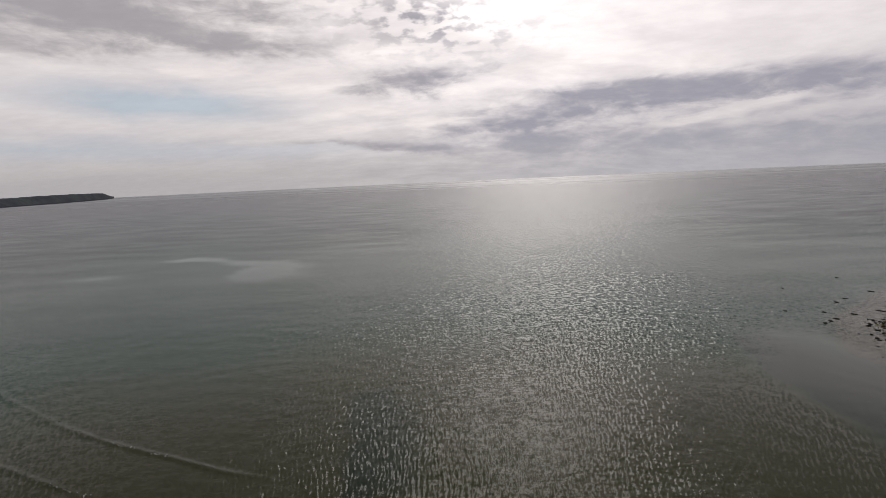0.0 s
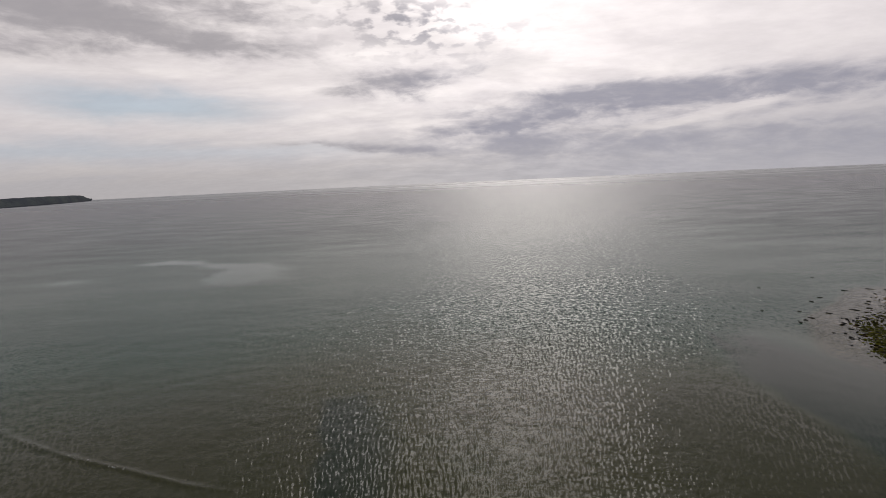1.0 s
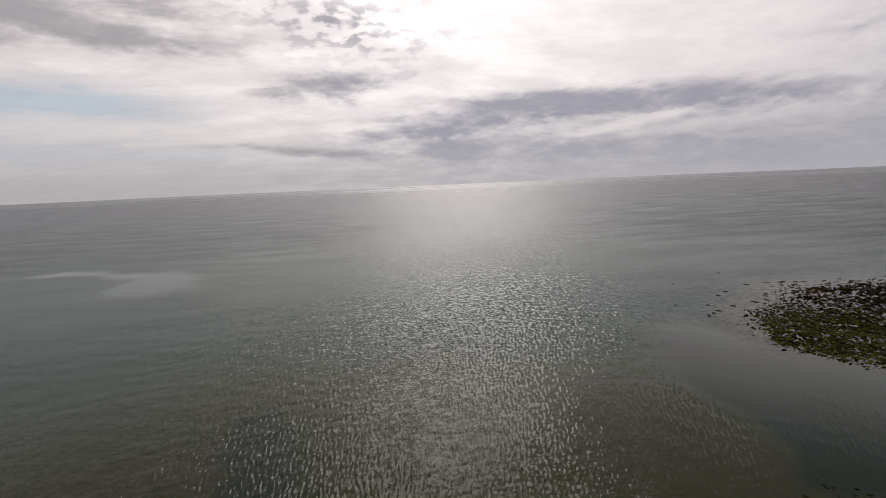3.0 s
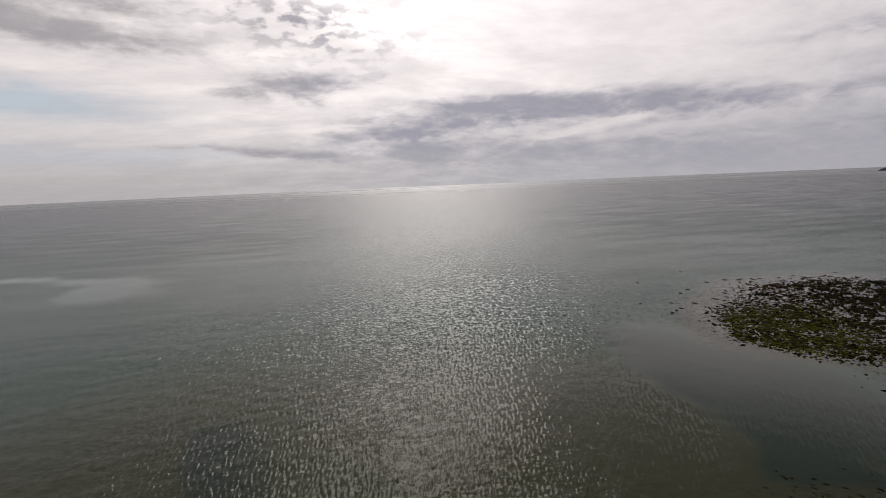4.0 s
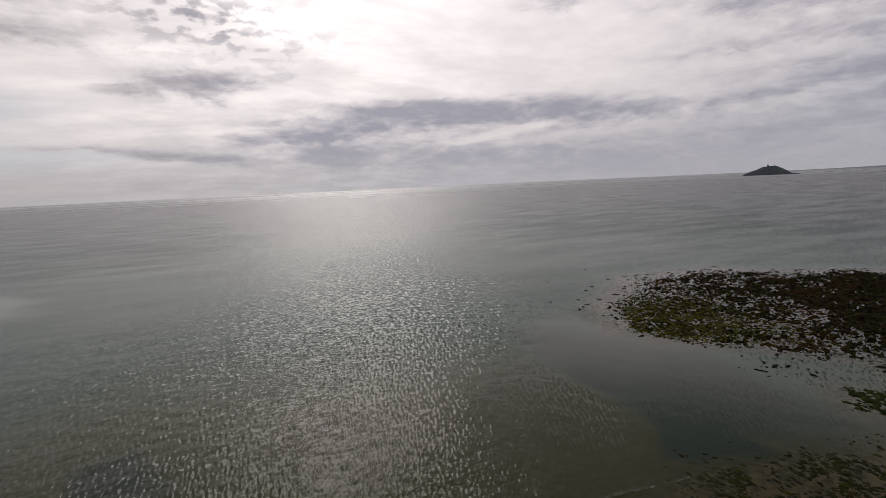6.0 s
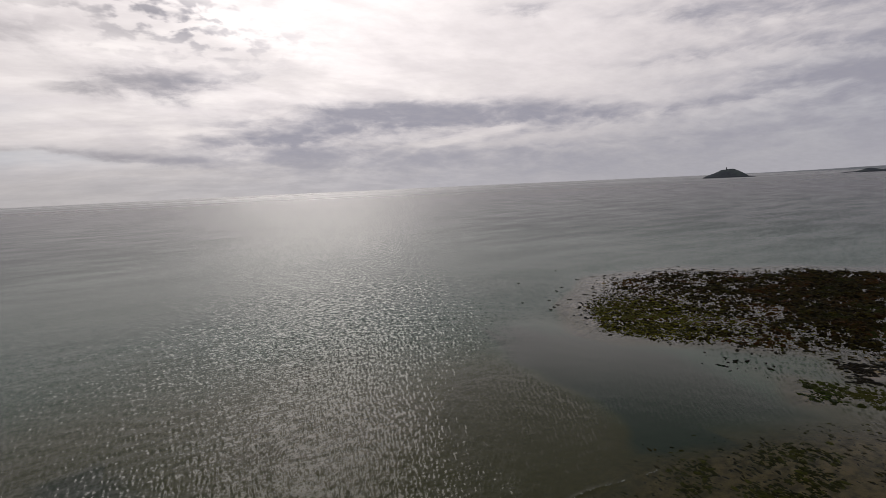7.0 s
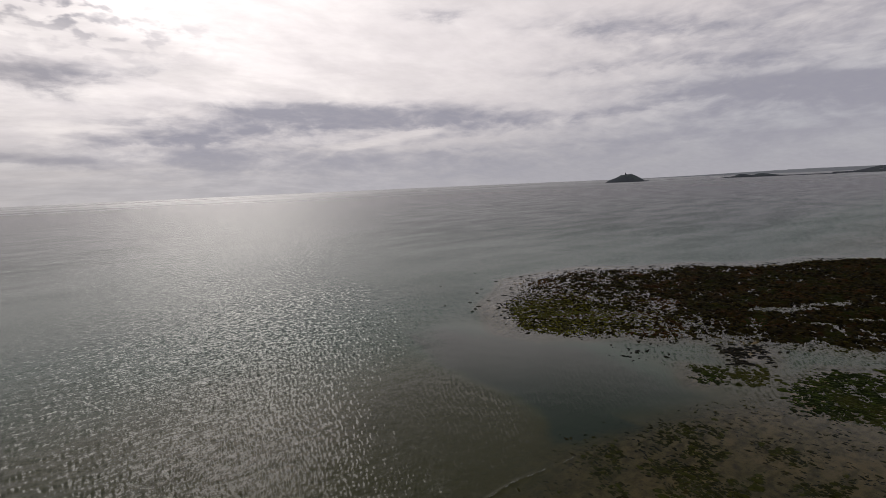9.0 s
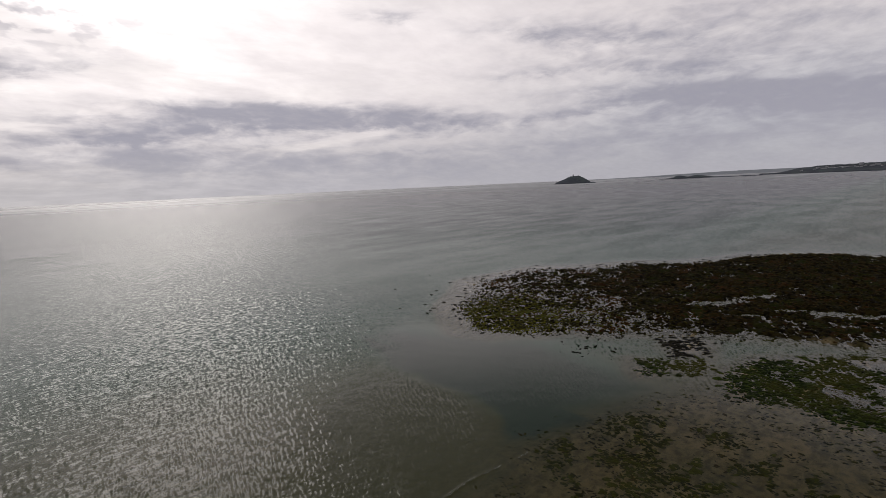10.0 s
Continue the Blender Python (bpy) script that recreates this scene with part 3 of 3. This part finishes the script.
# ---- seaweed ----
def clump_mesh(name, places, material, seed):
    """Many low ragged clumps of weed in one mesh. places: x, y, z, length, width, height, turn."""
    r = np.random.RandomState(seed)
    n, k = len(places), 6
    p = np.array(places)
    w = np.arange(k) * 2 * np.pi / k
    outer = r.uniform(0.55, 1.25, (n, k))
    inner = r.uniform(0.30, 0.70, (n, k))
    def ring(rad, zz):
        lx, ly = rad * np.cos(w) * p[:, 3:4] / 2, rad * np.sin(w) * p[:, 4:5] / 2
        c, s = np.cos(p[:, 6:7]), np.sin(p[:, 6:7])
        return np.stack([p[:, 0:1] + lx * c - ly * s, p[:, 1:2] + lx * s + ly * c, p[:, 2:3] + zz * p[:, 5:6]], 2)
    o = ring(outer, r.uniform(-0.5, 0.05, (n, k)))
    m = ring(inner, r.uniform(0.35, 1.0, (n, k)))
    t = (p[:, :3] + np.stack([np.zeros(n), np.zeros(n), 0.8 * p[:, 5]], 1))[:, None, :]
    co = np.concatenate([o, m, t], 1).reshape(-1, 3)
    q = np.arange(k)
    q2 = (q + 1) % k
    tri = np.concatenate([np.stack([q, q2, k + q2], 1), np.stack([q, k + q2, k + q], 1), np.stack([k + q, k + q2, np.full(k, 2 * k)], 1)])
    faces = (tri[None] + (np.arange(n) * (2 * k + 1))[:, None, None]).reshape(-1, 3)
    me = bpy.data.meshes.new(name)
    me.from_pydata(co.tolist(), [], faces.tolist())
    me.polygons.foreach_set("use_smooth", np.ones(len(me.polygons), bool))
    me.materials.append(material)
    return new(name, me)


def scatter(count, box, keep, size, seed, drawn=1.0, along=None):
    """Places for clumps: keep(x, y) gives the chance of one."""
    r = np.random.RandomState(seed)
    x, y = r.uniform(box[0], box[1], count), r.uniform(box[2], box[3], count)
    ok = r.rand(count) < keep(x, y)
    x, y = x[ok], y[ok]
    n = len(x)
    z = np.maximum(bed_height(x, y), -0.02)
    s = size[0] + (size[1] - size[0]) * r.rand(n) ** 2
    return np.stack([x, y, z, s * drawn * r.uniform(0.9, 1.9, n), s * r.uniform(0.6, 1.0, n), s * r.uniform(0.14, 0.3, n), r.uniform(0, 3.14, n) if along is None else r.normal(along, 0.45, n)], 1)


def reef_d(x, y):
    return inside(x, y, REEF)


def olive_part(x, y):
    """The yellow-green tongue at the reef's tip."""
    return np.exp(-(((x - 78) / 14) ** 2 + ((y - 71) / 13) ** 2))


def thick(x, y):
    return step(lumps(x * 0.6 + y * 0.35, y * 1.2 - x * 0.5, 5, 1), 0.30, 0.62)


tagged(clump_mesh("seaweed", scatter(100000, (60, 216, -25, 106), lambda x, y: step(reef_d(x, y), -1, 7) * (1 - 0.3 * olive_part(x, y)) * (solid(x, y) * step(bed_height(x, y), -0.14, 0.02) * (0.28 + 0.5 * thick(x, y)) + (1 - solid(x, y)) * step(crumbs(x, y), 0.22, 0.38)), (0.25, 0.8), 11), MAT_WEED_BROWN, 11),
       "dense bed of wet brown wrack over the reef", "seaweed", kind="stuff")
tagged(clump_mesh("seaweed", scatter(42000, (60, 110, 45, 95), lambda x, y: step(reef_d(x, y), -1, 5) * np.clip(1.3 * olive_part(x, y), 0, 1) * step(lumps(x, y, 3, 1), 0.15, 0.5), (0.28, 0.75), 12), MAT_WEED_OLIVE, 12),
       "yellow-green weed on the tip of the reef", "seaweed", kind="stuff")
tagged(clump_mesh("seaweed", scatter(46000, (55, 216, -25, 112), lambda x, y: (0.5 * np.exp(-((reef_d(x, y) - 0.3) / 2.0) ** 2) + 0.5 * np.exp(-((x - 72) / 3.5) ** 2 - ((y - 46) / 6) ** 2) + 0.25 * np.exp(-((x - 93) / 8) ** 2 - ((y - 21) / 8) ** 2)) * step(lumps(x, y, 6, 4), 0.35, 0.6), (0.22, 0.9), 13), MAT_WEED_DARK, 13),
       "dark scattered weed along the edge of the reef", "seaweed", kind="stuff")
tagged(clump_mesh("seaweed", scatter(60000, (58, 125, -25, 42), lambda x, y: step(green_d(x, y), -2, 3) * step(lumps(x * 0.7 + y * 0.7, 1.8 * (y - x) * 0.7, 6, 2), 0.20, 0.50), (0.25, 0.85), 14, 1.1, -1.3), MAT_WEED_GREEN, 14),
       "green weed lying on the shallow flat", "seaweed", kind="stuff")
tagged(clump_mesh("seaweed", scatter(90000, (20, 110, -25, 38), lambda x, y: 0.24 * step(inside(x, y, FLAT), -3, 2) * step(lumps(x * 0.7 + y * 0.7, 2.2 * (y - x) * 0.7, 5, 5), 0.24, 0.74), (0.12, 0.45), 15, 1.4, -1.3), MAT_WEED_FLAT, 15),
       "small tufts of dark weed over wet sand", "seaweed", kind="stuff")

tagged(clump_mesh("seaweed", scatter(26000, (26, 80, -10, 36), lambda x, y: step(inside(x, y, FLAT), 0, 4) * step(62 - x, 0, 6) * step(lumps(x + 0.4 * y, 1.6 * y, 3.0, 0), 0.51, 0.60), (0.2, 0.6), 16, 1.1, -1.3), MAT_WEED_MAT, 16),
       "olive mats of weed spread over the wet sand", "seaweed", kind="stuff")

tagged(clump_mesh("seaweed", scatter(1700, (77, 93, 27, 41), lambda x, y: step(inside(x, y, WRACK), -1.2, 1.2) * step(lumps(x, y, 2.5, 3), 0.3, 0.5), (0.3, 0.95), 17, 1.3, -1.0), MAT_WEED_DARK, 17),
       "dark ridge of wrack standing out of the shallows", "seaweed", kind="stuff")


# ---- land in the distance ----
def bearing(a, d):
    return d * math.sin(radians(a)), d * math.cos(radians(a))


class Land:
    """A strip of land between two bearings; profile(k) gives its height, for k from 0 to 1 along it."""

    def __init__(self, a0, a1, d0, d1, deep, profile, seed, bend=1.0, wavy=0.36):
        self.a0, self.a1, self.d0, self.d1, self.deep, self.profile, self.seed, self.bend, self.wavy = a0, a1, d0, d1, deep, profile, seed, bend, wavy

    def place(self, K, V):
        K, V = np.asarray(K, float), np.asarray(V, float)
        a, d = np.radians(self.a0 + (self.a1 - self.a0) * K), self.d0 + (self.d1 - self.d0) * K ** self.bend + self.deep * V
        x, y = d * np.sin(a), d * np.cos(a)
        front = step(V, 0.0, 0.42) ** 0.8
        back = 1 - step(V, 0.62, 1.0)
        z = self.profile(K) * front * back * (1 - self.wavy / 2 + self.wavy * lumps(x, y, 60, self.seed)) + 3.0 * front * back * (lumps(x, y, 14, 3) - 0.5) - 1.5
        return x, y, z

    def mesh(self, material, parent, nu=200, nv=44):
        K, V = np.meshgrid(np.linspace(0, 1, nu), np.linspace(0, 1, nv), indexing="ij")
        ob = sheet("hillside", *self.place(K.ravel(), V.ravel()), nu, nv, material)
        ob.parent = parent
        return ob

    def spot(self, k, v):
        return Vector([float(c) for c in self.place(k, v)])


def island_profile(k):
    """A flat-topped hump with a low tail."""
    up, down = np.clip((k - 0.02) / 0.33, 0, 1), np.clip((k - 0.58) / 0.24, 0, 1)
    return 31 * up ** 1.2 * (1 - down) ** 0.8 + 5 * step(k, 0.0, 0.08) * (1 - step(k, 0.85, 1.0))


def empty(name, label, category, group=""):
    return tagged(new(name), label, category, group)


isle = empty("island", "dark flat-topped rocky island far across the water", "island")
ISLE = Land(55.75, 60.85, 2480, 2480, 150, island_profile, 1)
ISLE.mesh(MAT_ISLAND, isle)
islet = empty("islet", "long low rocky islet on the horizon", "islet")
Land(66.6, 76.8, 2600, 2700, 120, lambda k: 12 * np.exp(-((k - 0.24) / 0.06) ** 2) + 11 * np.exp(-((k - 0.42) / 0.10) ** 2) + 4 * step(k, 0, 0.1) * (1 - step(k, 0.95, 1)), 2).mesh(MAT_ISLAND, islet)
head_r = empty("headland", "low headland with fields and pale houses", "headland")
CAPE = Land(76.2, 104, 2850, 2500, 700, lambda k: 5 + 27 * step(k, 0.03, 0.16) + 6 * step(k, 0.16, 0.4), 3)
CAPE.mesh(MAT_COAST, head_r, 280)
far_coast = empty("coastline", "faint coast low on the horizon, haze in its colour", "coastline")
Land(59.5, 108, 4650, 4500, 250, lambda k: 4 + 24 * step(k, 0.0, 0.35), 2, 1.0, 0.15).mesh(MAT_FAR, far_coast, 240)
head_l = empty("headland", "dark cliffed headland running out to sea", "headland")
Land(-34.3, -62, 4700, 1200, 320, lambda k: 14 + 26 * step(k, 0.0, 0.035) - 8 * step(k, 0.1, 0.4), 4, 0.3, 0.1).mesh(MAT_COAST, head_l, 280)


def prism(bm, w, d, h, at=(0, 0, 0)):
    bmesh.ops.create_cube(bm, size=1, matrix=Matrix.Translation(Vector(at) + Vector((0, 0, h / 2))) @ Matrix.Diagonal((w, d, h, 1)))


def cone(bm, r0, r1, h, z, n=20):
    bmesh.ops.create_cone(bm, cap_ends=True, segments=n, radius1=r0, radius2=r1, depth=h, matrix=Matrix.Translation((0, 0, z + h / 2)))


def house(w, d, h, wall_mat=MAT_WHITE):
    """A gabled house with a chimney, on its origin."""
    top = empty("house", "pale gabled house with a slate roof on a far hillside", "house", "houses on the headland")
    bm = bmesh.new()
    prism(bm, w, d, h + 2, (0, 0, -2))
    part("wall", bm, wall_mat, top)
    bm = bmesh.new()
    e, r = 0.4, d * 0.42
    v = [bm.verts.new(p) for p in ((-w / 2 - e, -d / 2 - e, h), (w / 2 + e, -d / 2 - e, h), (w / 2 + e, d / 2 + e, h), (-w / 2 - e, d / 2 + e, h), (-w / 2 - e, 0, h + r), (w / 2 + e, 0, h + r))]
    for f in ((0, 1, 5, 4), (2, 3, 4, 5), (1, 2, 5), (3, 0, 4), (3, 2, 1, 0)):
        bm.faces.new([v[i] for i in f])
    roof = part("roof", bm, MAT_SLATE, top, "grey slate roof")
    bm = bmesh.new()
    prism(bm, 0.9, 0.9, 2.0, (w * 0.36, 0, h + r - 0.8))
    part("chimney", bm, wall_mat, roof)
    bm = bmesh.new()
    prism(bm, 1.0, 0.12, 2.1, (0, -d / 2 - 0.05, 0))
    part("door", bm, MAT_DARK, top, "dark door")
    for sx in (-0.3, 0.3):
        bm = bmesh.new()
        prism(bm, 1.3, 0.12, 1.3, (sx * w, -d / 2 - 0.05, 1.0))
        part("window", bm, MAT_DARK, top, "dark window")
    return top


def lighthouse():
    top = empty("lighthouse", "short dark lighthouse tower on the island's crest", "lighthouse")
    bm = bmesh.new()
    cone(bm, 3.2, 2.5, 10.5, -3, 24)
    part("tower", bm, MAT_SLATE, top)
    bm = bmesh.new()
    cone(bm, 3.3, 3.3, 0.5, 7.5, 24)
    part("gallery", bm, MAT_DARK, top)
    bm = bmesh.new()
    cone(bm, 1.8, 1.8, 2.4, 8.0, 16)
    lantern = part("lantern", bm, MAT_DARK, top, "dark glazed lantern room")
    bm = bmesh.new()
    cone(bm, 2.0, 0.3, 1.4, 10.4, 16)
    part("dome", bm, MAT_DARK, lantern)
    return top


tower = lighthouse()
tower.matrix_basis = Matrix.Translation(ISLE.spot(0.44, 0.45))
wall_top = empty("compound_wall", "low dark stone wall round the lighthouse", "wall")
for n in range(6):
    p, q = ISLE.spot(0.43 + 0.022 * n, 0.43), ISLE.spot(0.43 + 0.022 * (n + 1), 0.43)
    bm = bmesh.new()
    prism(bm, (q - p).length, 0.8, 4.0, (0, 0, -1.8))
    ob = part("wall_panel", bm, MAT_SLATE, wall_top)
    ob.matrix_basis = Matrix.Translation((p + q) / 2) @ Matrix.Rotation(math.atan2(q.y - p.y, q.x - p.x), 4, "Z")

# houses strung along the headland
rr = random.Random(8)
homes = [house(11, 7, 4.5), house(16, 8, 5.5), house(24, 9, 5.0)]
n_home = 0
for k, v, kind in [(0.155, 0.20, 0), (0.165, 0.23, 1), (0.18, 0.22, 0), (0.20, 0.25, 2), (0.21, 0.21, 0), (0.225, 0.26, 1), (0.235, 0.24, 2), (0.25, 0.27, 0), (0.262, 0.25, 1),
                   (0.27, 0.22, 2), (0.285, 0.26, 0), (0.30, 0.24, 1), (0.312, 0.27, 2), (0.325, 0.22, 0), (0.34, 0.26, 1), (0.12, 0.2, 0), (0.19, 0.28, 1), (0.245, 0.30, 0), (0.275, 0.31, 1), (0.36, 0.25, 2)]:
    at = CAPE.spot(k, v)
    m = Matrix.Translation(at) @ Matrix.Rotation(-radians(CAPE.a0 + (CAPE.a1 - CAPE.a0) * k) + rr.uniform(-0.6, 0.6), 4, "Z")
    if n_home < 3:
        homes[n_home].matrix_basis = m
    else:
        copy_thing(homes[kind], m)
    n_home += 1


# ---- single rocks off the reef ----
def weedy_rock(seed):
    r = random.Random(seed)
    bm = bmesh.new()
    bmesh.ops.create_icosphere(bm, subdivisions=2, radius=0.5)
    off = Vector((r.uniform(0, 50), r.uniform(0, 50), 0))
    for v in bm.verts:
        v.co *= 0.8 + 0.7 * noise.noise(v.co * 2.2 + off)
        v.co.z *= 0.42
    return tagged(part("weedy_rock", bm, MAT_WEED_DARK), "low dark rock hung with weed, awash at the reef's edge", "rock", "rocks off the reef")


rocks = [weedy_rock(n) for n in range(4)]
spots = [(102, 120), (82, 112), (69.8, 94), (71.2, 85.6), (73.0, 86.6), (75, 87.6), (76.2, 92), (84, 98.5), (88, 101), (104, 106), (108, 105), (87.4, 34.6), (88.6, 35.2)]
for n in range(34):
    k = rr.random()
    e0, e1 = REEF[n % 9], REEF[(n % 9) + 1]
    spots.append((e0[0] + (e1[0] - e0[0]) * k + rr.gauss(0, 2.2) + 1, e0[1] + (e1[1] - e0[1]) * k + rr.gauss(0, 2.2) + 2))
for n, (px, py) in enumerate(spots):
    m = Matrix.Translation((px, py, 0.02)) @ Matrix.Rotation(rr.uniform(0, 6), 4, "Z")
    ob = rocks[n] if n < 4 else copy_thing(rocks[n % 4], m)
    ob.matrix_basis = m @ Matrix.Diagonal((rr.uniform(0.9, 2.0), rr.uniform(0.6, 1.1), rr.uniform(0.35, 0.6), 1))
